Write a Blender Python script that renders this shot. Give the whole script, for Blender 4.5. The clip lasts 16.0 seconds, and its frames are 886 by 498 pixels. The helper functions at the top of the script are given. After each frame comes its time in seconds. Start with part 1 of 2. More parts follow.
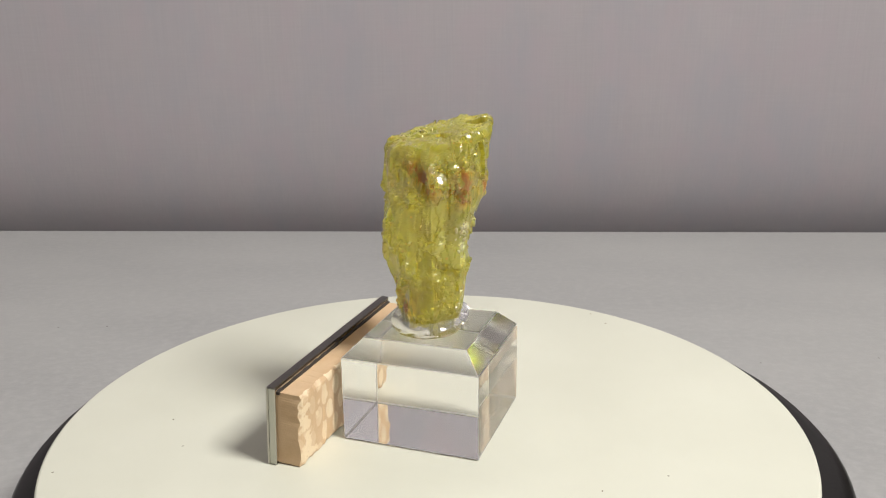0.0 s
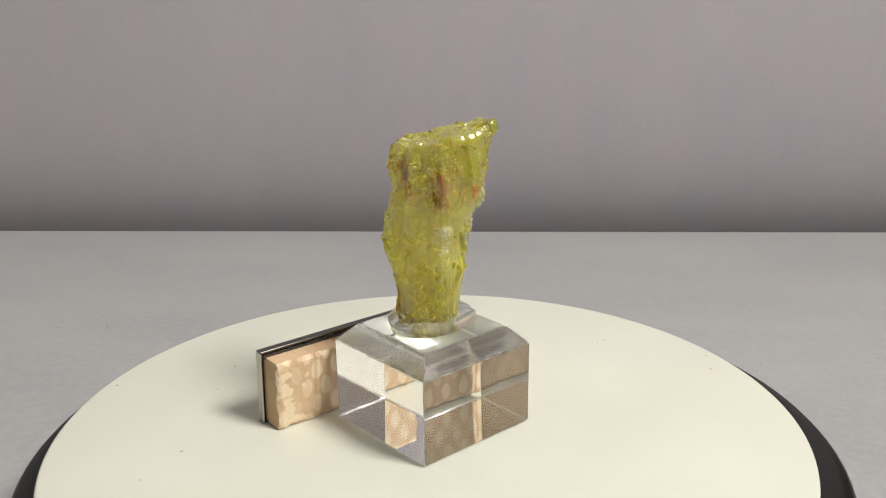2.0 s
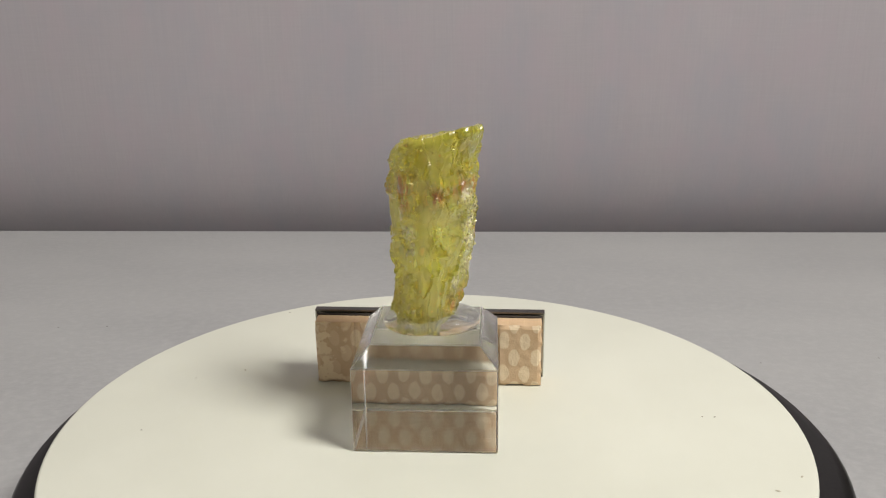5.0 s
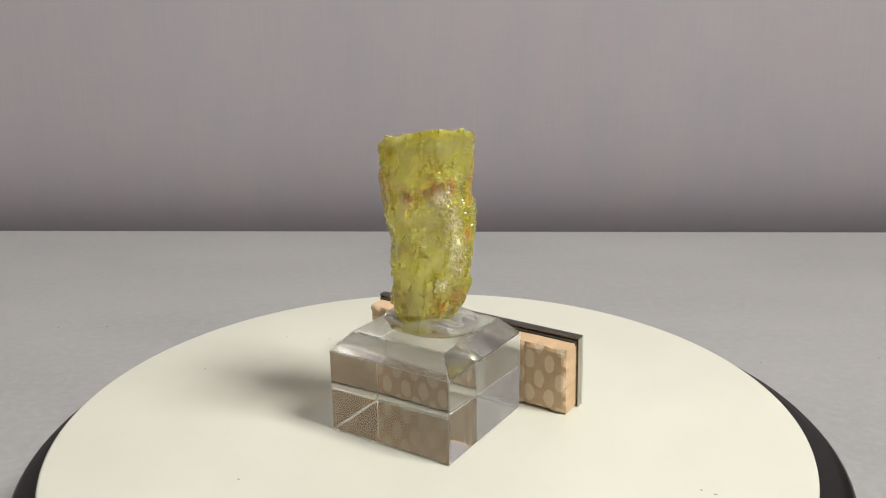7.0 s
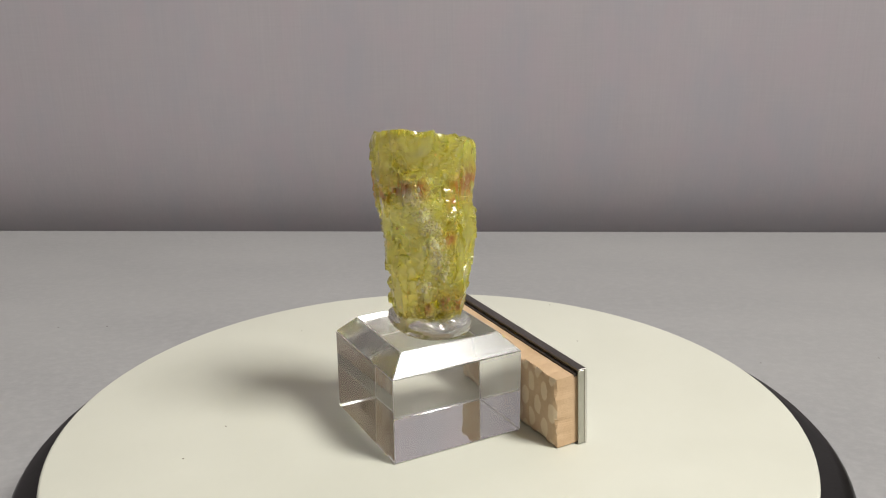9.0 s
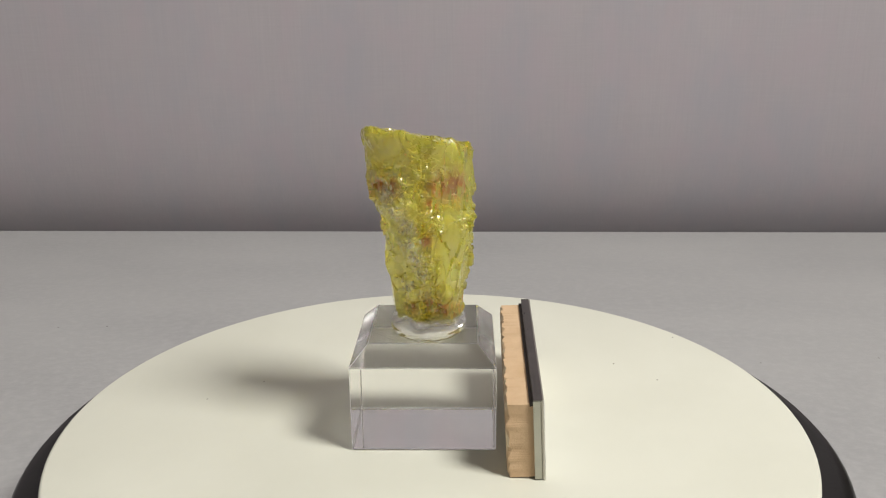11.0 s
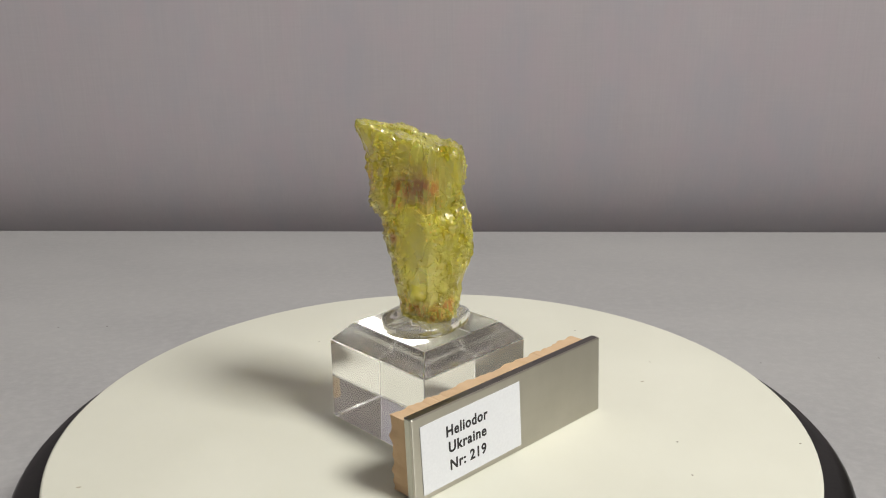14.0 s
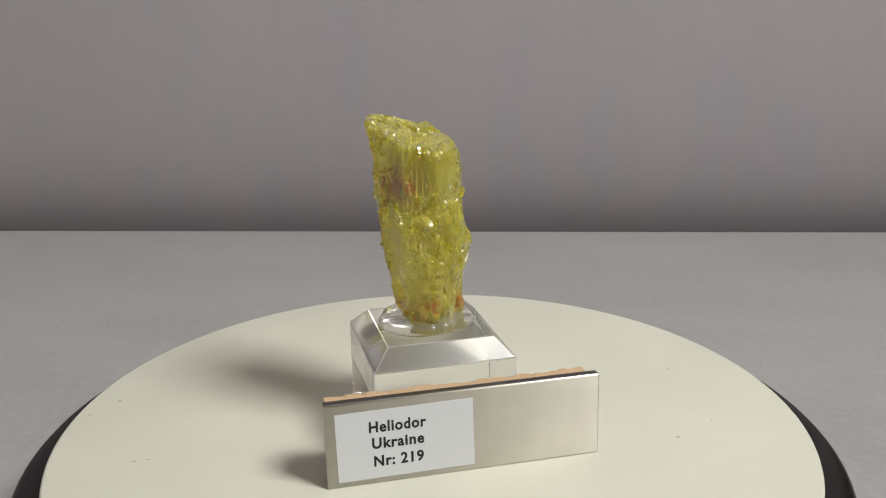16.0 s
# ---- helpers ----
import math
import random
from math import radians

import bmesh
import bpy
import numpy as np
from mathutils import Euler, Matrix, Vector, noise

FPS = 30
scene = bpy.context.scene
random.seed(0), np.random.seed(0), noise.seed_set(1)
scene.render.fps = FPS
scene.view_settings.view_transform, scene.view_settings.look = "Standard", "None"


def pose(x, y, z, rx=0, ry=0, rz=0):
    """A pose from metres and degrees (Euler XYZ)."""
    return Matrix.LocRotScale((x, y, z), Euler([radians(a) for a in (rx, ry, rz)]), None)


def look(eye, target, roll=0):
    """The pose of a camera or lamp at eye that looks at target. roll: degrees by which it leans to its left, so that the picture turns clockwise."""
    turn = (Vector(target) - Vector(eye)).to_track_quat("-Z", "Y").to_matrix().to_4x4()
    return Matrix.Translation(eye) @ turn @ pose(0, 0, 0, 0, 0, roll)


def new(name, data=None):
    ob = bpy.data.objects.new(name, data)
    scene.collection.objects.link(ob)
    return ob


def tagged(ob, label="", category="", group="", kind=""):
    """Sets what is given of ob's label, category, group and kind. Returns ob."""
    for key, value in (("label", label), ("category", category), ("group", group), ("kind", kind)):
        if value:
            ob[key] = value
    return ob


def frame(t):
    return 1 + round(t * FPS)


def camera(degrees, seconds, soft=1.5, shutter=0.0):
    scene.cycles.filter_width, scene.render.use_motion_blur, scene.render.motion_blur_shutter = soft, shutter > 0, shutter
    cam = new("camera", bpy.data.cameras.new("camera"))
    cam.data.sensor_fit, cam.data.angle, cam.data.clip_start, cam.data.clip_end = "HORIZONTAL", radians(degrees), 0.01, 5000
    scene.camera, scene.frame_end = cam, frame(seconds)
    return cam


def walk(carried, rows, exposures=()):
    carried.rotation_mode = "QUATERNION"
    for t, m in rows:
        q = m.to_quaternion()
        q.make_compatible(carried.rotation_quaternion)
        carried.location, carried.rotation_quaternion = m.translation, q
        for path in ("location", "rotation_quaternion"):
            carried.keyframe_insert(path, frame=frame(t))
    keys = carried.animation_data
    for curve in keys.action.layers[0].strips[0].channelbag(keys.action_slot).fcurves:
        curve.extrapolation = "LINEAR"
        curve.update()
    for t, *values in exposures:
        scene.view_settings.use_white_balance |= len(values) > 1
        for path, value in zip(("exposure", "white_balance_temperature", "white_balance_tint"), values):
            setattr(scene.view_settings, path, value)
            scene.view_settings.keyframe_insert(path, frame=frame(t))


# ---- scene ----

# ---- camera ----
cam = camera(52.94, 16.0, soft=1.1)
EYE = (0.01457, -0.22078, 0.11562)
AIM = tuple(e + f for e, f in zip(EYE, (-0.04610679, 0.95563484, -0.29092304)))
VIEW = look(EYE, AIM, -0.648)
EXPOSURES = ((0.0, 0.0), (3.0, -0.03), (4.2, -0.13), (7.0, 0.01), (9.0, -0.12), (12.5, -0.12), (14.0, -0.16), (15.0, -0.33), (16.0, -0.36))
walk(cam, ((0.0, VIEW), (16.0, VIEW)), EXPOSURES)

# ---- world and light ----
world = bpy.data.worlds.new("sky")
scene.world = world
scene.cycles.caustics_refractive = scene.cycles.caustics_reflective = True
scene.cycles.sample_clamp_indirect = 0
scene.cycles.max_bounces = scene.cycles.transmission_bounces = scene.cycles.glossy_bounces = 32
world.use_nodes = True
wn = world.node_tree
sky = wn.nodes.new("ShaderNodeTexSky")
sky.sky_type, sky.sun_disc = "NISHITA", False
sky.sun_elevation, sky.sun_rotation = radians(35), radians(60)
wn.links.new(sky.outputs[0], wn.nodes["Background"].inputs[0])
wn.nodes["Background"].inputs[1].default_value = 0.08

WIN = Vector((0.78, -0.39, 1.09))          # centre of the window opening
WIN_W, WIN_H = 0.38, 0.55
lamp = bpy.data.lights.new("window_light", "AREA")
lamp.shape, lamp.size, lamp.size_y = "RECTANGLE", WIN_W, WIN_H
lamp.energy, lamp.color = 30.3, (1.0, 0.982, 0.94)
new("window_light", lamp).matrix_world = look(WIN, WIN + Vector((-1, 0.3, -0.6)))


# ---- material helpers ----
def material(name):
    m = bpy.data.materials.new(name)
    m.use_nodes = True
    return m, m.node_tree.nodes, m.node_tree.links, m.node_tree.nodes["Principled BSDF"]


def coords(nodes):
    return nodes.new("ShaderNodeTexCoord").outputs["Object"]


def stretch(nodes, links, vec, scale):
    n = nodes.new("ShaderNodeMapping")
    n.inputs["Scale"].default_value = scale
    links.new(vec, n.inputs["Vector"])
    return n.outputs[0]


def fuzz(nodes, links, vec, scale, detail=4, rough=0.55):
    n = nodes.new("ShaderNodeTexNoise")
    n.inputs["Scale"].default_value, n.inputs["Detail"].default_value = scale, detail
    n.inputs["Roughness"].default_value = rough
    links.new(vec, n.inputs["Vector"])
    return n.outputs["Fac"]


def ramp(nodes, links, fac, stops):
    n = nodes.new("ShaderNodeValToRGB")
    while len(n.color_ramp.elements) < len(stops):
        n.color_ramp.elements.new(0.5)
    for e, (p, c) in zip(n.color_ramp.elements, stops):
        e.position, e.color = p, (*c, 1) if len(c) == 3 else c
    links.new(fac, n.inputs[0])
    return n.outputs[0]


def span(nodes, links, fac, a, b, c, d):
    n = nodes.new("ShaderNodeMapRange")
    for i, v in enumerate((a, b, c, d)):
        n.inputs[i + 1].default_value = v
    links.new(fac, n.inputs[0])
    return n.outputs[0]


def maths(nodes, links, op, a, b):
    n = nodes.new("ShaderNodeMath")
    n.operation = op
    for i, v in enumerate((a, b)):
        if isinstance(v, (int, float)):
            n.inputs[i].default_value = v
        else:
            links.new(v, n.inputs[i])
    return n.outputs[0]


def blend(nodes, links, fac, a, b):
    n = nodes.new("ShaderNodeMix")
    n.data_type = "RGBA"
    for k, v in ((0, fac), (6, a), (7, b)):
        if isinstance(v, (int, float)):
            n.inputs[k].default_value = v
        elif isinstance(v, tuple):
            n.inputs[k].default_value = (*v, 1)
        else:
            links.new(v, n.inputs[k])
    return n.outputs[2]


def bump(nodes, links, height, strength, distance, bsdf):
    n = nodes.new("ShaderNodeBump")
    n.inputs["Strength"].default_value, n.inputs["Distance"].default_value = strength, distance
    links.new(height, n.inputs["Height"])
    links.new(n.outputs[0], bsdf.inputs["Normal"])


def near(nodes, links, vec, centre, radius, soft):
    """1 within radius of centre, falling to 0 over soft."""
    n = nodes.new("ShaderNodeVectorMath")
    n.operation = "DISTANCE"
    links.new(vec, n.inputs[0])
    n.inputs[1].default_value = centre
    return span(nodes, links, n.outputs["Value"], radius, radius + soft, 1, 0)


# ---- materials ----
def make_table():
    m, n, l, b = material("grey_laminate")
    v = coords(n)
    big = fuzz(n, l, stretch(n, l, v, (1, 2.2, 1)), 9, 5)
    fine = fuzz(n, l, stretch(n, l, v, (1, 1.3, 1)), 230, 4, 0.65)
    col = ramp(n, l, big, ((0.3, (0.345, 0.34, 0.34)), (0.7, (0.39, 0.385, 0.38))))
    l.new(blend(n, l, span(n, l, fine, 0.42, 0.68, 0, 0.38), col, (0.50, 0.495, 0.485)), b.inputs["Base Color"])
    l.new(span(n, l, fine, 0.3, 0.7, 0.34, 0.50), b.inputs["Roughness"])
    bump(n, l, fine, 0.35, 0.0007, b)
    return m


def make_fabric():
    m, n, l, b = material("mauve_grey_weave")
    v = coords(n)
    warp = fuzz(n, l, stretch(n, l, v, (1, 1, 0.03)), 900, 2)
    weft = fuzz(n, l, stretch(n, l, v, (0.05, 1, 1)), 900, 2)
    slow = fuzz(n, l, stretch(n, l, v, (3, 1, 0.3)), 5, 3)
    thread = maths(n, l, "ADD", maths(n, l, "MULTIPLY", warp, 0.6), maths(n, l, "MULTIPLY", weft, 0.4))
    mixed = maths(n, l, "ADD", maths(n, l, "MULTIPLY", thread, 0.6), maths(n, l, "MULTIPLY", slow, 0.4))
    col = ramp(n, l, mixed, ((0.30, (0.40, 0.366, 0.386)), (0.70, (0.445, 0.408, 0.428))))
    fade = span(n, l, fuzz(n, l, stretch(n, l, v, (1.6, 1, 0.8)), 16, 5, 0.6), 0.42, 0.62, 0, 0.5)      # faintly bluish wear
    col = blend(n, l, fade, col, (0.375, 0.365, 0.405))
    blush = span(n, l, fuzz(n, l, stretch(n, l, v, (1.3, 1, 0.7)), 38, 3, 0.6), 0.46, 0.66, 0, 0.55)      # pinkish patches
    l.new(blend(n, l, blush, col, (0.435, 0.375, 0.405)), b.inputs["Base Color"])
    b.inputs["Roughness"].default_value = 0.85
    b.inputs["Sheen Weight"].default_value = 0.2
    bump(n, l, thread, 0.12, 0.0004, b)
    return m


def make_wall_paint(name, a, c):
    m, n, l, b = material(name)
    f = fuzz(n, l, coords(n), 6, 6)
    l.new(ramp(n, l, f, ((0.3, a), (0.7, c))), b.inputs["Base Color"])
    b.inputs["Roughness"].default_value = 0.8
    return m


def make_platter():
    m, n, l, b = material("cream_plastic")
    v = coords(n)
    big = fuzz(n, l, v, 28, 4)
    fine = fuzz(n, l, v, 2500, 2)
    l.new(ramp(n, l, big, ((0.3, (0.667, 0.664, 0.562)), (0.7, (0.707, 0.704, 0.602)))), b.inputs["Base Color"])
    l.new(span(n, l, big, 0.3, 0.7, 0.42, 0.55), b.inputs["Roughness"])
    bump(n, l, fine, 0.05, 0.0001, b)
    return m


def make_black():
    m, n, l, b = material("black_plastic")
    f = fuzz(n, l, coords(n), 900, 3)
    l.new(ramp(n, l, f, ((0.3, (0.005, 0.0045, 0.0045)), (0.75, (0.010, 0.009, 0.0085)))), b.inputs["Base Color"])
    b.inputs["Roughness"].default_value = 0.3
    b.inputs["Specular IOR Level"].default_value = 0.3
    bump(n, l, f, 0.1, 0.0001, b)
    return m


def make_acrylic(name, rough):
    m, n, l, b = material(name)
    b.inputs["Base Color"].default_value = (0.985, 0.985, 0.98, 1)
    b.inputs["Transmission Weight"].default_value = 1
    b.inputs["IOR"].default_value = 1.49
    b.inputs["Roughness"].default_value = rough
    return m


def make_putty():
    m, n, l, b = material("milky_putty")
    b.inputs["Base Color"].default_value = (0.97, 0.965, 0.96, 1)
    b.inputs["Transmission Weight"].default_value = 0.90
    b.inputs["IOR"].default_value = 1.42
    f = fuzz(n, l, coords(n), 500, 4)
    l.new(span(n, l, f, 0.3, 0.7, 0.05, 0.12), b.inputs["Roughness"])
    bump(n, l, f, 0.06, 0.0003, b)
    return m


def make_steel(name, lo, hi, a, c, brushed=False):
    m, n, l, b = material(name)
    v = coords(n)
    brush = fuzz(n, l, stretch(n, l, v, (0.04, 1, 1)), 2600, 3)
    smear = fuzz(n, l, v, 90, 5)
    l.new(ramp(n, l, smear, ((0.3, a), (0.7, c))), b.inputs["Base Color"])
    b.inputs["Metallic"].default_value = 1
    mixed = maths(n, l, "ADD", maths(n, l, "MULTIPLY", brush, 0.5), maths(n, l, "MULTIPLY", smear, 0.5))
    l.new(span(n, l, mixed, 0.3, 0.7, lo, hi), b.inputs["Roughness"])
    if brushed:
        # fine lengthwise brushing spreads reflections up and down
        b.inputs["Anisotropic"].default_value = 0.95
        tan = n.new("ShaderNodeTangent")
        tan.direction_type, tan.uv_map = "UV_MAP", "brush"
        l.new(tan.outputs[0], b.inputs["Tangent"])
    return m


def make_clay(name, blots):
    """Unglazed beige tile body; the moulded back carries pale worn blots in rows."""
    m, n, l, b = material(name)
    v = coords(n)
    grain = fuzz(n, l, v, 1600, 5, 0.65)
    cloud = fuzz(n, l, v, 160, 4)
    col = ramp(n, l, cloud, ((0.3, (0.57, 0.385, 0.225)), (0.7, (0.66, 0.47, 0.29))))
    if blots:
        warped = n.new("ShaderNodeVectorMath")
        warped.operation = "MULTIPLY_ADD"
        wob = n.new("ShaderNodeTexNoise")
        wob.inputs["Scale"].default_value = 300
        l.new(v, wob.inputs["Vector"])
        l.new(wob.outputs["Color"], warped.inputs[0])
        warped.inputs[1].default_value = (0.0016, 0.0016, 0.0016)
        l.new(v, warped.inputs[2])
        gap = None
        for shift in (0.0, 0.5):      # two grids make staggered rows
            lay = n.new("ShaderNodeMapping")
            lay.inputs["Scale"].default_value = (1 / 0.0062, 0.0, 1 / 0.0104)
            lay.inputs["Location"].default_value = (shift, 0.0, shift)
            l.new(warped.outputs[0], lay.inputs["Vector"])
            vor = n.new("ShaderNodeTexVoronoi")
            vor.voronoi_dimensions = "3D"
            vor.inputs["Scale"].default_value = 1
            vor.inputs["Randomness"].default_value = 0.10
            l.new(lay.outputs[0], vor.inputs["Vector"])
            gap = vor.outputs["Distance"] if gap is None else maths(n, l, "MINIMUM", gap, vor.outputs["Distance"])
        spot = span(n, l, gap, 0.245, 0.285, 1, 0)
        parts = n.new("ShaderNodeSeparateXYZ")
        l.new(v, parts.inputs[0])
        reach = parts.outputs[0]      # one end is worn
        worn = span(n, l, reach, 0.017, 0.031, -0.3, 0.16)
        ends = span(n, l, maths(n, l, "ADD", fuzz(n, l, v, 230, 3), worn), 0.565, 0.615, 0, 1)
        spot = maths(n, l, "MULTIPLY", spot, span(n, l, reach, 0.020, 0.026, 1, 0.35))
        both = maths(n, l, "MAXIMUM", spot, ends)
        col = blend(n, l, maths(n, l, "MULTIPLY", both, 0.9), col, (0.79, 0.64, 0.44))
    dark = span(n, l, grain, 0.62, 0.75, 0, 0.35)
    l.new(blend(n, l, dark, col, (0.30, 0.17, 0.09)), b.inputs["Base Color"])
    b.inputs["Roughness"].default_value = 0.55 if blots else 0.85
    bump(n, l, grain, 0.35, 0.0003, b)
    return m


def make_paper():
    m, n, l, b = material("white_paper")
    f = fuzz(n, l, coords(n), 1500, 4)
    l.new(ramp(n, l, f, ((0.3, (0.70, 0.715, 0.745)), (0.7, (0.74, 0.755, 0.785)))), b.inputs["Base Color"])
    b.inputs["Roughness"].default_value = 0.6
    bump(n, l, f, 0.08, 0.0001, b)
    return m


def make_plain(name, colour, rough):
    m, n, l, b = material(name)
    f = fuzz(n, l, coords(n), 3000, 3)
    l.new(ramp(n, l, f, ((0.3, tuple(c * 0.8 for c in colour)), (0.7, colour))), b.inputs["Base Color"])
    b.inputs["Roughness"].default_value = rough
    return m


# height, then mean reach and its first four harmonics round the axis (mm)
REACH = ((83.5, 12.3, 4.3, 2.7, 1.2, 0.2, -0.1, 0, -0.2, 0.2),
         (75.4, 11.82, 2.89, 1.73, 1.44, -0.45, -0.23, 0.0, -0.08, 0.26), (69.6, 11.97, 2.43, 1.12, 1.23, -0.69, -0.22, 0.01, -0.15, 0.07),
         (63.8, 11.74, 1.98, 1.17, 0.84, -0.73, -0.24, 0.06, 0.05, -0.08), (57.8, 11.45, 0.29, 1.22, 0.55, -0.55, -0.29, -0.42, 0.02, -0.2),
         (51.8, 11.11, -0.21, 0.88, 0.44, -0.11, 0.16, -0.58, -0.12, -0.24), (45.6, 10.4, -0.07, 0.54, 0.21, -0.45, 0.07, -0.54, 0.08, -0.19),
         (39.4, 9.48, 0.08, 0.23, -0.1, -0.74, 0.27, -0.38, 0.24, -0.11), (33.0, 8.58, 0.03, -0.4, -0.32, -0.61, 0.31, -0.17, 0.28, -0.17),
         (28.2, 6.9, -0.1, -0.4, -0.2, -0.6, 0.3, -0.1, 0.2, -0.1))


def outline(a, z):
    """Where the crystal's skin faces the angle a at the height z (mm)."""
    zs = [r[0] for r in REACH][::-1]
    h = [np.interp(z, zs, [r[k + 1] for r in REACH][::-1]) for k in range(9)]
    p = h[0] + sum(h[2 * k - 1] * math.cos(k * a) + h[2 * k] * math.sin(k * a) for k in (1, 2, 3, 4))
    q = sum(k * (h[2 * k] * math.cos(k * a) - h[2 * k - 1] * math.sin(k * a)) for k in (1, 2, 3, 4))
    return p * math.cos(a) - q * math.sin(a), p * math.sin(a) + q * math.cos(a)


# patches on the crystal: the angle they face, height and radius (mm)
IRON = ((111, 66.8, 5.2), (96, 67, 4.2), (125, 67, 3.0), (50, 67.5, 3.0), (66, 54, 2.4), (355, 65.2, 3.0), (348, 64.6, 1.8), (30, 67.5, 3.4), (18, 66.5, 2.2),
        (253, 69, 3.2), (261, 66, 3.0), (246, 71, 2.4), (283, 66, 2.4), (296, 67.5, 4.2), (301, 64, 3.2), (290, 69.5, 2.4),
        (219, 34.5, 3.6), (135, 33.5, 3.2), (110, 34.5, 3.0), (160, 35, 3.4), (62, 36, 3.4), (85, 35, 3.0), (40, 34.5, 2.4), (88, 63, 2.4), (349, 51, 1.4))
SUGAR = ((38, 65, 2.2), (40, 61, 2.4), (42, 57, 2.6), (45, 53, 2.5), (49, 49, 2.2), (52, 45, 1.9), (40, 41, 1.4), (306, 56, 1.8), (305, 51, 1.2))


def make_crystal():
    m, n, l, b = material("yellow_beryl")
    v = coords(n)
    grain = fuzz(n, l, stretch(n, l, v, (1, 1, 0.45)), 420, 5, 0.62)
    cloud = fuzz(n, l, stretch(n, l, v, (1, 1, 0.5)), 95, 3)

    def patches(rows, soft):
        total = None
        for a, z, size in rows:
            x, y = outline(radians(a), z)
            c = (x * 1e-3, y * 1e-3, z * 1e-3)
            one = near(n, l, v, c, size * 0.4e-3, size * 1e-3)
            total = one if total is None else maths(n, l, "MAXIMUM", total, one)
        return maths(n, l, "MULTIPLY", total, soft)

    streak = fuzz(n, l, stretch(n, l, v, (1, 1, 0.3)), 900, 4, 0.65)
    iron = patches(IRON, span(n, l, streak, 0.40, 0.50, 0, 1))
    crumbs = fuzz(n, l, v, 1500, 3)
    sugar = patches(SUGAR, span(n, l, crumbs, 0.36, 0.48, 0, 1))
    fleck = n.new("ShaderNodeTexVoronoi")
    fleck.inputs["Scale"].default_value = 620
    l.new(v, fleck.inputs["Vector"])
    dots = maths(n, l, "MULTIPLY", span(n, l, fleck.outputs["Distance"], 0.14, 0.22, 1, 0), span(n, l, fuzz(n, l, v, 150, 3), 0.52, 0.60, 0, 1))
    iron = maths(n, l, "MAXIMUM", iron, maths(n, l, "MULTIPLY", dots, 0.9))
    tint = ramp(n, l, cloud, ((0.3, (0.99, 0.845, 0.04)), (0.7, (0.999, 0.905, 0.22))))
    tint = blend(n, l, maths(n, l, "MULTIPLY", iron, 0.93), tint, (0.30, 0.10, 0.014))
    tint = blend(n, l, maths(n, l, "MULTIPLY", sugar, 0.75), tint, (0.95, 0.90, 0.66))
    l.new(tint, b.inputs["Base Color"])
    b.inputs["IOR"].default_value = 1.57
    solid = maths(n, l, "MAXIMUM", maths(n, l, "MULTIPLY", iron, 0.9), maths(n, l, "MULTIPLY", sugar, 0.9))
    veil = maths(n, l, "MAXIMUM", solid, span(n, l, cloud, 0.35, 0.75, 0.16, 0.34))
    l.new(maths(n, l, "SUBTRACT", 1.0, veil), b.inputs["Transmission Weight"])
    l.new(span(n, l, cloud, 0.35, 0.70, 0.12, 0.30), b.inputs["Roughness"])      # cloudy inside
    b.inputs["Coat Weight"].default_value, b.inputs["Coat Roughness"].default_value = 1.0, 0.05      # bright cleaved skin
    b.inputs["Subsurface Weight"].default_value, b.inputs["Subsurface Scale"].default_value = 1.0, 0.005      # light wanders through the milky parts
    b.inputs["Subsurface Radius"].default_value = (1.0, 0.9, 0.25)
    bump(n, l, grain, 0.05, 0.0003, b)
    return m


def make_crust():
    m, n, l, b = material("sugary_crust")
    f = fuzz(n, l, coords(n), 700, 4)
    l.new(ramp(n, l, f, ((0.3, (0.78, 0.66, 0.30)), (0.7, (0.90, 0.86, 0.62)))), b.inputs["Base Color"])
    b.inputs["Transmission Weight"].default_value = 0.55
    b.inputs["IOR"].default_value = 1.5
    b.inputs["Roughness"].default_value = 0.25
    return m


TABLE, FABRIC, PLATTER, BLACK = make_table(), make_fabric(), make_platter(), make_black()
PAINT = make_wall_paint("grey_white_paint", (0.46, 0.455, 0.45), (0.52, 0.515, 0.51))
WARM = make_wall_paint("warm_paint", (0.50, 0.46, 0.43), (0.56, 0.52, 0.48))
GREY = make_wall_paint("grey_paint", (0.52, 0.51, 0.50), (0.58, 0.57, 0.56))
DARK = make_wall_paint("dark_paint", (0.10, 0.09, 0.08), (0.13, 0.12, 0.11))
SOUTH = make_wall_paint("brown_paint", (0.28, 0.255, 0.23), (0.33, 0.30, 0.27))
WHITE = make_wall_paint("white_paint", (0.74, 0.73, 0.71), (0.80, 0.79, 0.77))
ACRYLIC, SOFT_ACRYLIC, CUT_ACRYLIC = make_acrylic("clear_acrylic", 0.0), make_acrylic("buffed_acrylic", 0.18), make_acrylic("cut_acrylic", 0.45)
PUTTY = make_putty()
STEEL = make_steel("satin_steel", 0.36, 0.41, (0.585, 0.563, 0.497), (0.645, 0.62, 0.553), True)
SIDE_STEEL = make_steel("side_steel", 0.25, 0.35, (0.42, 0.42, 0.37), (0.50, 0.49, 0.44))
EDGE_STEEL = make_steel("edge_steel", 0.25, 0.40, (0.15, 0.14, 0.13), (0.22, 0.205, 0.19))
CLAY, CLAY_BACK = make_clay("tile_body", False), make_clay("tile_back", True)
PAPER, INK = make_paper(), make_plain("black_ink", (0.016, 0.015, 0.017), 0.6)
DUST, BEIGE_DUST = make_plain("dark_dust", (0.33, 0.30, 0.23), 0.9), make_plain("beige_dust", (0.54, 0.49, 0.38), 0.9)
# near-black tone for the shade in the gap behind the flange
GAP_SHADE = make_plain("gap_shade", (0.05, 0.038, 0.03), 0.7)
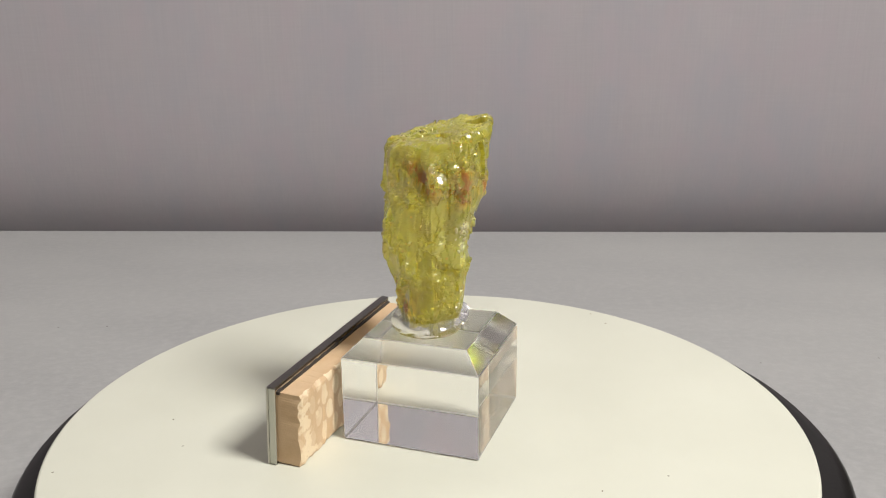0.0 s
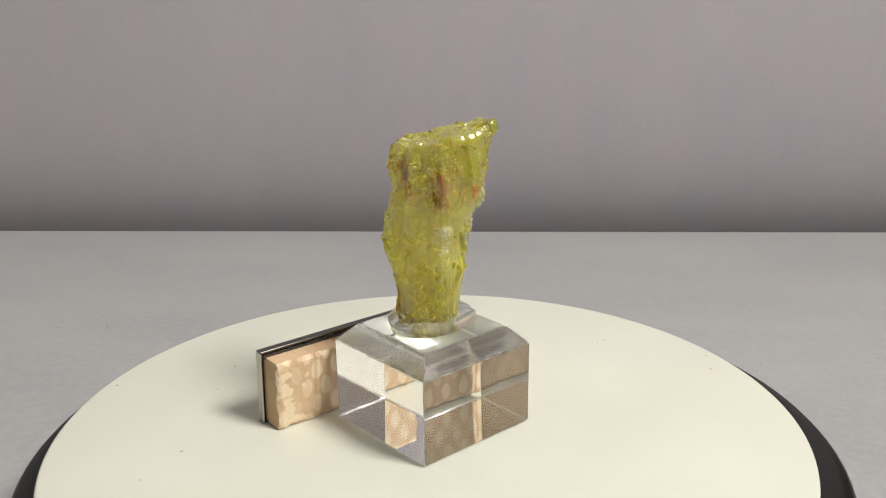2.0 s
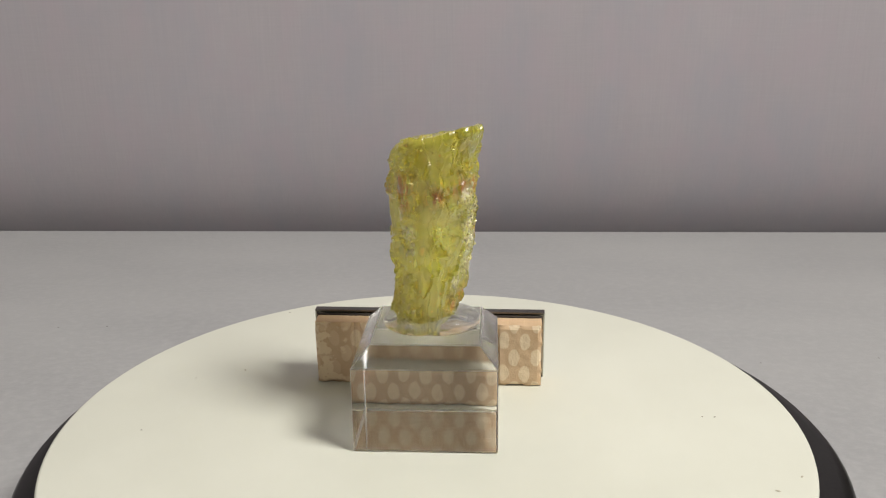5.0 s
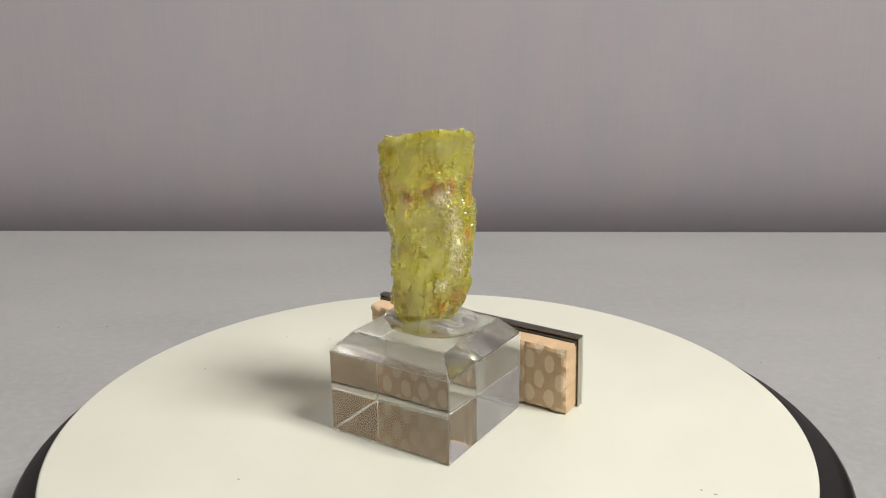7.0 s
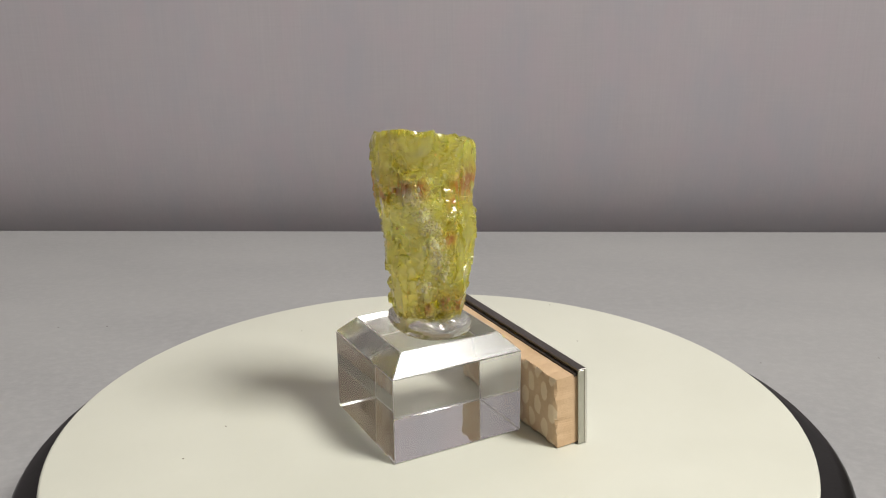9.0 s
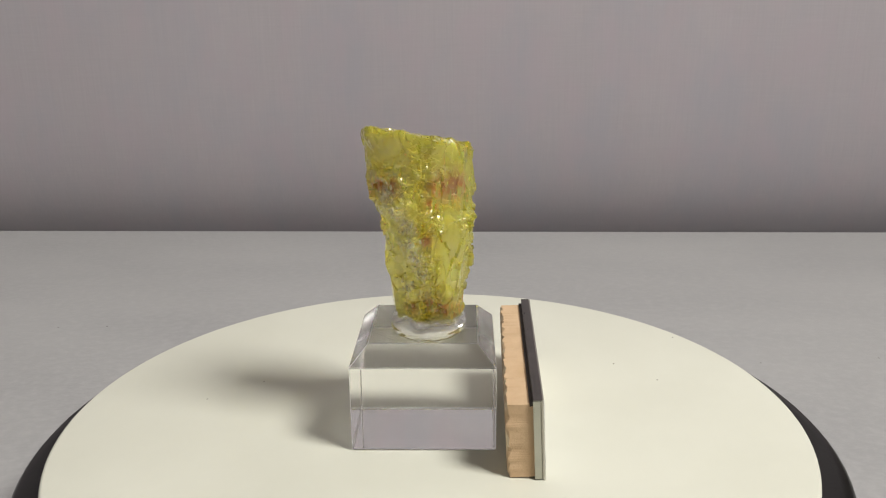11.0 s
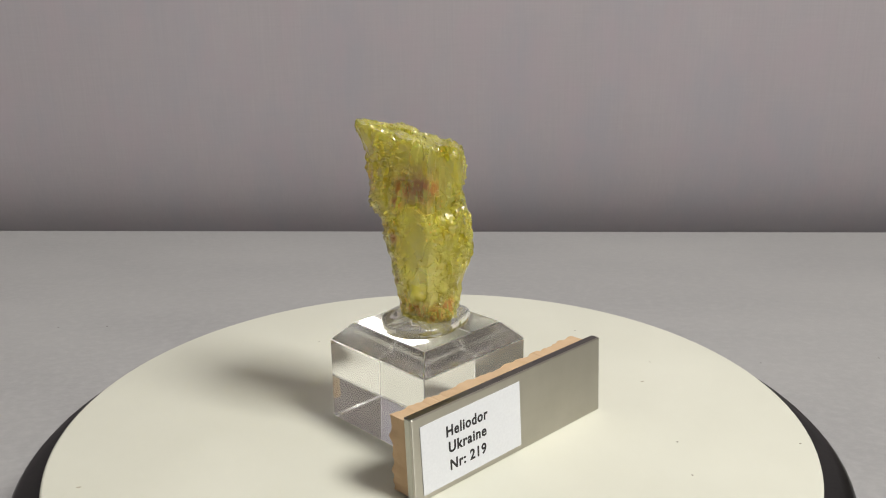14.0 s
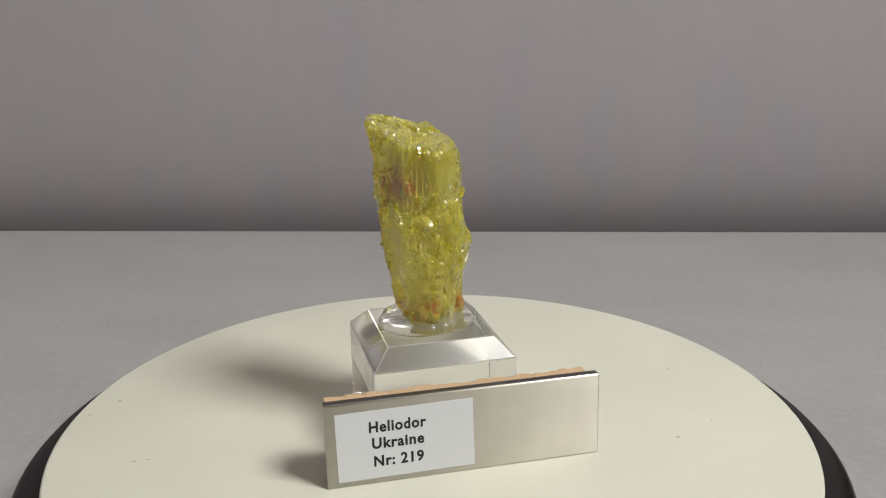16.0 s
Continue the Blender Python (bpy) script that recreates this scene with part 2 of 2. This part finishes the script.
TABLE_DUST = make_plain("grey_dust", (0.24, 0.23, 0.21), 0.9)
BERYL, CRUST = make_crystal(), make_crust()


# ---- mesh helpers ----
def part(name, bm, mat, parent=None, label="", smooth=False, turn=True):
    me = bpy.data.meshes.new(name)
    if turn:
        bmesh.ops.recalc_face_normals(bm, faces=bm.faces)
    bm.to_mesh(me)
    bm.free()
    for mt in mat if isinstance(mat, (list, tuple)) else (mat,):
        me.materials.append(mt)
    for p in me.polygons:
        p.use_smooth = smooth
    ob = new(name, me)
    ob.parent = parent
    if label:
        ob["label"] = label
    return ob


def box(lo, hi, bevel=0.0, segments=2):
    bm = bmesh.new()
    bmesh.ops.create_cube(bm, size=1)
    for v in bm.verts:
        v.co = Vector([a + (c + 0.5) * (b - a) for a, b, c in zip(lo, hi, v.co)])
    if bevel:
        bmesh.ops.bevel(bm, geom=bm.edges[:], offset=bevel, segments=segments, profile=0.5, affect="EDGES")
    return bm


def lathe(profile, steps, cx=0.0, cy=0.0):
    """A closed turned solid from (radius, z) pairs, top to bottom."""
    bm = bmesh.new()
    rings = [[bm.verts.new((cx + r * math.cos(math.tau * i / steps), cy + r * math.sin(math.tau * i / steps), z)) for i in range(steps)]
             for r, z in profile]
    for a, b in zip(rings, rings[1:]):
        for i in range(steps):
            bm.faces.new((a[i], a[(i + 1) % steps], b[(i + 1) % steps], b[i]))
    bm.faces.new(rings[0])
    bm.faces.new(rings[-1][::-1])
    return bm


def speck_mesh(seed, x, y, r, z):
    """A flat, uneven grain of dust lying at x, y (mm)."""
    bm = bmesh.new()
    bmesh.ops.create_icosphere(bm, subdivisions=2, radius=1)
    for v in bm.verts:
        v.co *= 1 + 0.45 * noise.noise(v.co * 1.6 + Vector((seed * 7.1, 0, 0)))
    bmesh.ops.scale(bm, verts=bm.verts, vec=(r * 1.0e-3, r * 0.55e-3, 0.10e-3))
    bmesh.ops.rotate(bm, verts=bm.verts, matrix=Matrix.Rotation(random.Random(seed).uniform(0, 3), 3, "Z"))
    bmesh.ops.translate(bm, verts=bm.verts, vec=(x * 1e-3, y * 1e-3, z + 0.00008))
    return bm


# ---- the room ----
TABLE_Z = -0.035
BACKDROP_END = 0.36
X0, X1, Y0, Y1, Z0, Z1 = -1.62, 0.78, -1.9, 0.62, -0.76, 2.35


def build_room():
    tagged(part("floor", box((X0, Y0, Z0 - 0.1), (X1, Y1, Z0)), PAINT), "plain grey floor under the table", "floor", kind="structure")
    tagged(part("ceiling", box((X0 - 0.1, Y0 - 0.1, Z1), (X1 + 0.1, Y1, Z1 + 0.1)), WHITE), "plain white ceiling", "ceiling", kind="structure")
    tagged(part("wall_south", box((X0, Y0 - 0.1, Z0), (X1, Y0, Z1)), SOUTH), "plain brown-grey wall", "wall", kind="structure")
    tagged(part("wall_west", box((X0 - 0.1, Y0, Z0), (X0, Y1, Z1)), GREY), "plain pale grey wall", "wall", kind="structure")
    # east wall with the window opening
    bm = bmesh.new()
    ya, yb, za, zb = WIN.y - WIN_W / 2 - 0.01, WIN.y + WIN_W / 2 + 0.01, WIN.z - WIN_H / 2 - 0.01, WIN.z + WIN_H / 2 + 0.01
    for lo, hi in (((X1, Y0, Z0), (X1 + 0.1, Y1, za)), ((X1, Y0, zb), (X1 + 0.1, Y1, Z1)),
                   ((X1, Y0, za), (X1 + 0.1, ya, zb)), ((X1, yb, za), (X1 + 0.1, Y1, zb))):
        o = box(lo, hi)
        me = bpy.data.meshes.new("piece")
        o.to_mesh(me)
        o.free()
        bm.from_mesh(me)
        bpy.data.meshes.remove(me)
    tagged(part("wall_east", bm, WARM), "plain warm-toned wall with a window opening", "wall", kind="structure")

    # woven back wall; its lower part curves away behind the table to shade darker
    prof, y, z = [], 0.338, 0.30
    while z > -0.16:
        prof.append((y, z))
        lean = 22 * min(1, max(0, (0.09 - z) / 0.14)) ** 3.0
        y += 0.004 * math.tan(radians(lean))
        z -= 0.004
    prof = [(0.338, Z1)] + prof + [(y, Z0)]
    bm = bmesh.new()
    front = [[bm.verts.new((x, py, pz)) for py, pz in prof] for x in (X0, BACKDROP_END)]
    back = [[bm.verts.new((x, Y1, pz)) for pz in (Z1, Z0)] for x in (X0, BACKDROP_END)]
    for i in range(len(prof) - 1):
        bm.faces.new((front[0][i], front[1][i], front[1][i + 1], front[0][i + 1]))
    bm.faces.new((back[0][0], back[0][1], back[1][1], back[1][0]))
    bm.faces.new((front[0][0], back[0][0], back[1][0], front[1][0]))
    bm.faces.new((front[0][-1], front[1][-1], back[1][1], back[0][1]))
    for k in (0, 1):
        bm.faces.new(front[k] + back[k][::-1])
    tagged(part("wall_north", bm, FABRIC, smooth=False), "mauve-grey woven fabric backdrop, foot leaned back so it shades darker", "backdrop", kind="structure")

    tagged(part("wall_north_end", box((BACKDROP_END, 0.40, Z0), (X1, Y1, Z1)), DARK), "plain dark wall beside the backdrop", "wall", kind="structure")
    bm = box((X0, -1.0, TABLE_Z - 0.028), (X1, 0.3125, TABLE_Z), 0.0015)
    top = tagged(part("tabletop", bm, TABLE), "pale grey table surface with a faint brushed grain", "table", kind="structure")
    for k, (x, y, r) in enumerate(((-179.6, 149.2, .5), (-157.5, 150.9, .5), (126.7, 116.3, .5), (176.1, 122.3, .6))):
        part("dust_speck", speck_mesh(k + 30, x, y, r, TABLE_Z), TABLE_DUST, top)


build_room()


# ---- the turntable ----
def build_turntable():
    thing = tagged(new("turntable"), "round cream-white turntable platter on a black plastic base", "turntable")
    thing.matrix_basis = pose(0, 0, TABLE_Z)
    up = -TABLE_Z
    base = part("base", lathe([(0.096, up - 0.0052), (0.1045, up - 0.0052), (0.1070, up - 0.0056), (0.1082, up - 0.0068), (0.1088, up - 0.0092),
                               (0.1090, up - 0.016), (0.1092, 0.004), (0.1084, 0.0012), (0.1070, 0.0)], 180, 0.0006, 0.0), BLACK, thing, "glossy black plastic base ring", True)
    prof = [(0.0990, up), (0.09945, up - 0.00010), (0.0998, up - 0.0004), (0.1000, up - 0.0010), (0.0999, up - 0.0040), (0.0994, up - 0.0046)]
    platter = part("platter", lathe(prof, 220, -0.00032, -0.00055), PLATTER, thing, "smooth cream-white plastic disc", True)
    for k in range(6):
        rng = random.Random(40 + k)
        bm = bmesh.new()
        bmesh.ops.create_icosphere(bm, subdivisions=1, radius=0.00018)
        a = radians(rng.uniform(-62, -48))
        bmesh.ops.translate(bm, verts=bm.verts, vec=(0.1052 * math.cos(a), 0.1052 * math.sin(a), up - 0.0054))
        part("lint", bm, BEIGE_DUST, base)
    specks = ((-70.9, -3.3, .35), (-63.5, -17.7, .3), (59.2, -28.9, .3), (-91.6, -31.4, .35), (56.9, 70.3, .55), (52.8, 79.5, .5),
              (-42.8, -63.5, .3), (-12.8, -77.1, .3), (-44.8, -48.7, .5), (42.5, -36.0, .35), (20.1, 75.1, .4), (19.1, 71.9, .3))
    for k, (x, y, r) in enumerate(specks):
        part("dust_speck", speck_mesh(k, x, y, r, up), BEIGE_DUST if r > .45 else DUST, platter)
    return platter


# ---- the acrylic block ----
SIDE, WALL_H, TOP_H, INSET = 0.0369, 0.02283, 0.02763, 0.00452
BLOCK_AT = (0.00097, -0.00039, 0.00012)


def build_block():
    bm = bmesh.new()
    h, t = SIDE / 2, SIDE / 2 - INSET
    rings = [[bm.verts.new((sx * r, sy * r, z)) for sx, sy in ((1, 1), (-1, 1), (-1, -1), (1, -1))] for r, z in ((h, 0), (h, WALL_H), (t, TOP_H))]
    bm.faces.new(rings[0][::-1])
    bm.faces.new(rings[2])
    for a, b in zip(rings, rings[1:]):
        for i in range(4):
            bm.faces.new((a[i], a[(i + 1) % 4], b[(i + 1) % 4], b[i]))
    foot = [e for e in bm.edges if all(v.co.z < 1e-6 for v in e.verts)]
    rest = [e for e in bm.edges if e not in foot]
    bmesh.ops.bevel(bm, geom=rest, offset=0.00018, segments=1, profile=0.5, affect="EDGES")
    foot = [e for e in bm.edges if all(v.co.z < 1e-6 for v in e.verts)]
    bmesh.ops.bevel(bm, geom=foot, offset=0.0004, segments=1, profile=0.5, affect="EDGES")
    bmesh.ops.recalc_face_normals(bm, faces=bm.faces)
    bm.normal_update()
    for f in bm.faces:
        f.material_index = 2 if f.calc_area() < 2.4e-5 else 1 if 0.3 < f.normal.z < 0.9 else 0      # hand-buffed slopes, dull cut edges
    bmesh.ops.split_edges(bm, edges=bm.edges[:])
    ob = part("display_block", bm, (ACRYLIC, SOFT_ACRYLIC, CUT_ACRYLIC), smooth=True, turn=False)
    return tagged(ob, "clear polished acrylic stand with sloping top edges", "display stand")


# ---- the mounting putty ----
def build_putty():
    bm = bmesh.new()
    steps, rows = 120, 26
    rings = []
    for j in range(rows + 1):
        u = j / rows
        ring = []
        for i in range(steps):
            a = math.tau * i / steps
            d = Vector((math.cos(a), math.sin(a), 0))
            lump = noise.noise(d * 1.3 + Vector((3, 1, 0)))
            rr = 0.0114 * (1 + 0.12 * math.cos(2 * (a - radians(76))) + 0.05 * lump)
            top = 0.0037 * (1 + 0.35 * noise.noise(d * 1.7 + Vector((9, 4, 2))))
            # a fat rounded roll, dipping towards the middle
            s = math.pi * u
            r = rr * (1 - 0.30 * (1 - math.sin(min(s, math.pi / 2)))) if u < 0.5 else rr * (1 - 0.36 * (1 - math.sin(s)))
            z = top * 0.5 * (1 - math.cos(s))
            if u < 0.5:
                r = rr * (0.90 + 0.10 * math.sin(s))
            wob = 1 + 0.02 * noise.noise(Vector((d.x * 6, d.y * 6, z * 900)))
            ring.append(bm.verts.new((r * wob * d.x, r * wob * d.y, z)))
        rings.append(ring)
    for a, b in zip(rings, rings[1:]):
        for i in range(steps):
            bm.faces.new((a[i], a[(i + 1) % steps], b[(i + 1) % steps], b[i]))
    bm.faces.new(rings[0][::-1])
    bm.faces.new(rings[-1])
    return tagged(part("mounting_putty", bm, PUTTY, smooth=True), "translucent milky putty ring holding the crystal upright", "putty")


# ---- the crystal ----
# knobs on its flanks: angle, height, size and rise (mm)
KNOBS = ((222, 52, 3.2, 0.6), (98, 39, 3.0, 1.0), (35, 62, 3.0, 0.8), (357, 45, 3.0, 0.8), (290, 67, 3.6, 1.2), (279, 73, 3.0, 0.8), (20, 49, 3.0, 0.7), (142, 57, 3.4, 0.7), (236, 47.5, 3.0, 0.7), (196, 44, 3.0, 0.5))


def facets(p, size, tall):
    """Chips that meet in edges: the lowest of the leaning planes of the nearest cells (mm)."""
    q = p / size
    low = 9.0
    for c in noise.voronoi(q)[1]:
        lean = noise.noise_vector(c * 7.31 + Vector((1.7, 5.2, 3.9)))
        low = min(low, lean.dot(q - c) * 1.9 + 0.45 * lean.z)
    return tall * (low + 0.55)


def build_crystal():
    steps, rows, caps = 300, 340, 40
    tip = radians(30)
    verts = []

    def crown(x, y):
        s = x * math.cos(tip) + y * math.sin(tip)
        fall = x * math.cos(radians(210)) + y * math.sin(radians(210))
        return 77.4 + 0.27 * max(s, -4) - 0.05 * max(0, s - 11) - 0.5 * max(0, fall - 6.8) + 0.5 * noise.noise(Vector((x * 0.3, y * 0.3, 5))) + facets(Vector((x, y, 7)), 3.4, 1.0)

    def etch(x, y, z, a):
        """Relief of the etched prism: flat prism faces, long steps, pitted patches (mm)."""
        w = 0.6 * noise.noise(Vector((x * 0.3, y * 0.3, z * 0.2)))
        swell = 0
        for ang, mid, size, tall in KNOBS:
            off = (a - radians(ang) + math.pi) % math.tau - math.pi
            near2 = (off * 11 / size) ** 2 + ((z - mid) / size) ** 2
            swell += tall * max(0, 1 - near2)
        s = a * 11
        sector = math.tau / 9
        d = (a + 0.06 * w) % sector - sector / 2
        e = 11.0 * (1 / math.cos(d) - 1) - 0.35 + swell
        e += 0.50 * noise.noise(Vector((x * 0.20, y * 0.20, z * 0.09)))
        here = Vector((x, y, z * 0.55))
        e += facets(here, 5.0, 1.0)
        e += 0.22 * (noise.cell(Vector((s / 2.3 + w, z / 8.0 + w, 5))) - 0.5)
        off = (a - radians(132) + math.pi) % math.tau - math.pi
        clean = min(1, max(0, 1.6 - 1.6 * ((off * 11 / 6) ** 2 + ((z - 66) / 8.5) ** 2)))      # a fresh striated face
        e += clean * 0.35 * (noise.cell(Vector((s / 1.05, z / 13.0, 11))) - 0.5)
        pits = (1 - clean) * min(1, max(0, 0.60 + 2.2 * noise.noise(Vector((x * 0.15 + 4, y * 0.15, z * 0.13)))))
        e += pits * facets(Vector((x, y, z * 0.7)), 2.6, 0.80)
        e += pits * facets(Vector((x + 40, y, z)), 1.4, 0.28)
        lump = noise.noise(Vector((x * 0.42, y * 0.42, z * 0.58)))
        e += pits * 0.7 * (abs(lump) - 0.2)
        e += 0.04 * noise.noise(Vector((x * 1.5, y * 1.5, z * 0.10)))
        return e

    low = 28.0
    for j in range(rows + 1):
        u = j / rows
        for i in range(steps):
            a = math.tau * i / steps
            x, y = outline(a, low + u * 51)
            z = low + u * (crown(x, y) - low)
            x, y = outline(a, z)
            e = etch(x, y, z, math.atan2(y, x))
            k = 1 - max(0, (u - 0.965) / 0.035) ** 2 * 0.06
            verts.append(((x + e * math.cos(a)) * k * 1e-3, (y + e * math.sin(a)) * k * 1e-3, z * 1e-3))
    rim = np.array(verts[-steps:])
    mid = rim.mean(axis=0)
    for c in range(1, caps):
        f = 1 - c / caps
        for p in rim:
            x, y = mid[0] + (p[0] - mid[0]) * f, mid[1] + (p[1] - mid[1]) * f
            h = crown(x * 1e3, y * 1e3) + 0.3 * noise.noise(Vector((x * 1500, y * 1500, 3)))
            z = p[2] + (h * 1e-3 - p[2]) * min(1, (1 - f) * 6)
            verts.append((x, y, z))
    total = rows + caps
    faces = [(j * steps + i, j * steps + (i + 1) % steps, (j + 1) * steps + (i + 1) % steps, (j + 1) * steps + i)
             for j in range(total - 1) for i in range(steps)]
    faces.append(tuple(range(steps))[::-1])
    faces.append(tuple(range((total - 1) * steps, total * steps)))
    me = bpy.data.meshes.new("crystal")
    me.from_pydata(verts, [], faces)
    me.materials.append(BERYL)
    me.polygons.foreach_set("use_smooth", [True] * len(me.polygons))
    me.update()
    me.set_sharp_from_angle(angle=radians(20))
    ob = new("crystal", me)
    # sugary crust running down one flank
    rng = random.Random(8)
    bm = bmesh.new()
    for ang, mid, size in SUGAR:
        for k in range(int(11 * size)):
            a, z = radians(ang + rng.gauss(0, 2.4) * size), mid + rng.gauss(0, 0.75) * size
            x, y = outline(a, z)
            e = etch(x, y, z, math.atan2(y, x)) - 0.10
            made = bmesh.ops.create_icosphere(bm, subdivisions=1, radius=rng.uniform(0.22, 0.55) * 1e-3)["verts"]
            for v in made:
                v.co *= rng.uniform(0.6, 1.2)
            bmesh.ops.scale(bm, verts=made, vec=(1, 1, rng.uniform(0.8, 1.8)))
            bmesh.ops.translate(bm, verts=made, vec=((x + e * math.cos(a)) * 1e-3, (y + e * math.sin(a)) * 1e-3, z * 1e-3))
    part("crust", bm, CRUST, ob, "pale sugary mineral crust")
    return tagged(ob, "etched yellow-green translucent beryl crystal with rusty stains", "crystal")


# ---- the name plate ----
PLATE_L, PLATE_H, PLATE_T = 0.0686, 0.0213, 0.0026
PLATE_POSE = pose(-0.02885, 0.0067, 0.00005, -2.5, 0, -107.78)


def lettering(text, left, right, base, cap, parent):
    cu = bpy.data.curves.new("text", "FONT")
    cu.body, cu.size, cu.extrude, cu.bevel_depth, cu.bevel_resolution = text, 1, 0.02, 0.028, 0
    cu.space_character = 1.12
    tmp = new("text", cu)
    bpy.context.view_layer.update()
    me = bpy.data.meshes.new_from_object(tmp.evaluated_get(bpy.context.evaluated_depsgraph_get()))
    bpy.data.objects.remove(tmp)
    co = np.array([v.co[:] for v in me.vertices])
    x0, x1, tall = co[:, 0].min(), co[:, 0].max(), co[:, 1].max()
    for v, c in zip(me.vertices, co):
        v.co = (left + (c[0] - x0) / (x1 - x0) * (right - left), -0.00018 - c[2] * 0.0015, base + c[1] / tall * cap)
    me.materials.clear()
    me.materials.append(INK)
    me.name = "lettering"
    ob = new("lettering", me)
    ob.parent = parent
    ob["label"] = "black printed lettering"


def build_plate():
    thing = tagged(new("name_plate"), "satin steel name plate with white printed label, beige tile behind", "name plate")
    L, H, T = PLATE_L / 2, PLATE_H, PLATE_T
    sheet = part("plate", box((-L, 0, 0), (L, 0.00075, H), 0.00035, 4), STEEL, thing, "satin steel front sheet")
    uv = sheet.data.uv_layers.new(name="brush")
    for lp in sheet.data.loops:
        co = sheet.data.vertices[lp.vertex_index].co
        uv.data[lp.index].uv = (co.z * 10, co.x * 10)
    part("top_flange", box((-L + 0.0001, 0.0003, H - 0.0006), (L - 0.0001, T, H + 0.00004), 0.00012, 1), EDGE_STEEL, thing, "dark steel folded edge")
    part("bottom_flange", box((-L + 0.0002, 0.0007, 0.0002), (L - 0.0002, T, 0.0007), 0.0002, 1), EDGE_STEEL, thing)
    for s in (-1, 1):
        lo, hi = sorted((s * (L - 0.0006), s * (L - 0.00005)))
        part("side_flange", box((lo, 0.0007, 0.0002), (hi, T, H - 0.0002), 0.0002, 1), SIDE_STEEL, thing)
    # tile: rough broken edges, a moulded back
    nx, nz = 110, 34
    y0, y1 = T - 0.0008, T + 0.0066
    x0, x1, z0, z1 = -L + 0.0010, L - 0.0012, 0.0006, 0.0198
    bm = bmesh.new()
    bmesh.ops.create_grid(bm, x_segments=nx, y_segments=nz, size=0.5)
    for v in bm.verts:
        x, z = x0 + (v.co.x + 0.5) * (x1 - x0), z0 + (v.co.y + 0.5) * (z1 - z0)
        v.co = (x, y1, z)
    ext = bmesh.ops.extrude_face_region(bm, geom=bm.faces[:])
    for v in ext["geom"]:
        if isinstance(v, bmesh.types.BMVert):
            v.co.y = y0
    for v in bm.verts:
        back = (v.co.y > (y0 + y1) / 2)
        ex = min(v.co.x - x0, x1 - v.co.x)
        ez = min(v.co.z - z0, z1 - v.co.z)
        p = v.co * 1000
        if back:
            d = max(0, 1 - min(ex, ez) / 0.0009)
            v.co.y -= 0.0009 * d * max(0.2, 0.7 + 1.1 * noise.noise(p * 0.45))
            v.co.y += 0.00012 * noise.noise(p * 0.5)
            v.co.y -= sum(0.0004 * max(0, 1 - abs(p.x - g) / 0.6) for g in (19.6, 21.6, -20.5))
            if ez < 1e-5:
                v.co.z += (0.0005 * noise.noise(p * 0.2) + 0.00012 * noise.noise(Vector((p.x * 0.5, 0, 3)))) * (1 if v.co.z > 0.01 else 0.3)
            if ez < 1e-5 and v.co.z > 0.01:
                v.co.z -= 0.00014 * max(0, math.sin(p.x * 1.42 + 2.5 * math.sin(p.x * 0.31))) ** 4
            if ex < 1e-5:
                v.co.x += 0.0004 * noise.noise(p * 0.45)
    bm.normal_update()
    ob = part("backing_tile", bm, (CLAY, CLAY_BACK), thing, "beige unglazed clay tile with pale blotches")
    for f in ob.data.polygons:
        f.material_index = 1 if f.normal.y > 0.6 else 0
    # dark uneven strip standing in for the shaded gap between tile and sheet
    bm = bmesh.new()
    bmesh.ops.create_grid(bm, x_segments=90, y_segments=2, size=0.5)
    for v in bm.verts:
        p = v.co.x
        v.co = (p * (PLATE_L - 0.0016), T + 0.00035 + v.co.y * 0.0009, z1 + 0.0004 + 0.00025 * noise.noise(Vector((p * 40, v.co.y * 3, 0))))
    wall = bmesh.ops.extrude_face_region(bm, geom=bm.faces[:])["geom"]
    bmesh.ops.translate(bm, verts=[g for g in wall if isinstance(g, bmesh.types.BMVert)], vec=(0, 0, -0.0008))
    part("gap_strip", bm, GAP_SHADE, thing, "dark uneven strip painted in for the shaded gap")
    # paper label
    bm = bmesh.new()
    ring = [(-0.0319, 0.0188), (-0.0316, 0.0014), (0.0018, 0.0016), (0.0015, 0.0191)]
    a = [bm.verts.new((x, -0.00015, z)) for x, z in ring]
    b = [bm.verts.new((x, -0.00002, z)) for x, z in ring]
    bm.faces.new(a), bm.faces.new(b[::-1])
    for i in range(4):
        bm.faces.new((a[i], b[i], b[(i + 1) % 4], a[(i + 1) % 4]))
    paper = part("paper_label", bm, PAPER, thing, "white paper label with three printed lines")
    lettering("Heliodor", -0.0239, -0.0101, 0.0134, 0.0027, paper)
    lettering("Ukraine", -0.0233, -0.0107, 0.0092, 0.0027, paper)
    lettering("Nr: 219", -0.0230, -0.0109, 0.0046, 0.0027, paper)
    return thing


platter, block, putty, crystal, plate = build_turntable(), build_block(), build_putty(), build_crystal(), build_plate()


# ---- motion ----
RATE = -14.735     # degrees a second


def motions():
    homes = ((platter, pose(0, 0, 0)), (block, pose(*BLOCK_AT, 0, 0, -61.735 - 45)),
             (putty, pose(0.0004, 0.0007, TOP_H + 0.00008)), (crystal, pose(0, 0, 0)), (plate, PLATE_POSE))
    for ob, home in homes:
        walk(ob, [(t / 2, pose(0, 0, 0, 0, 0, RATE * t / 2) @ home) for t in range(33)])


motions()
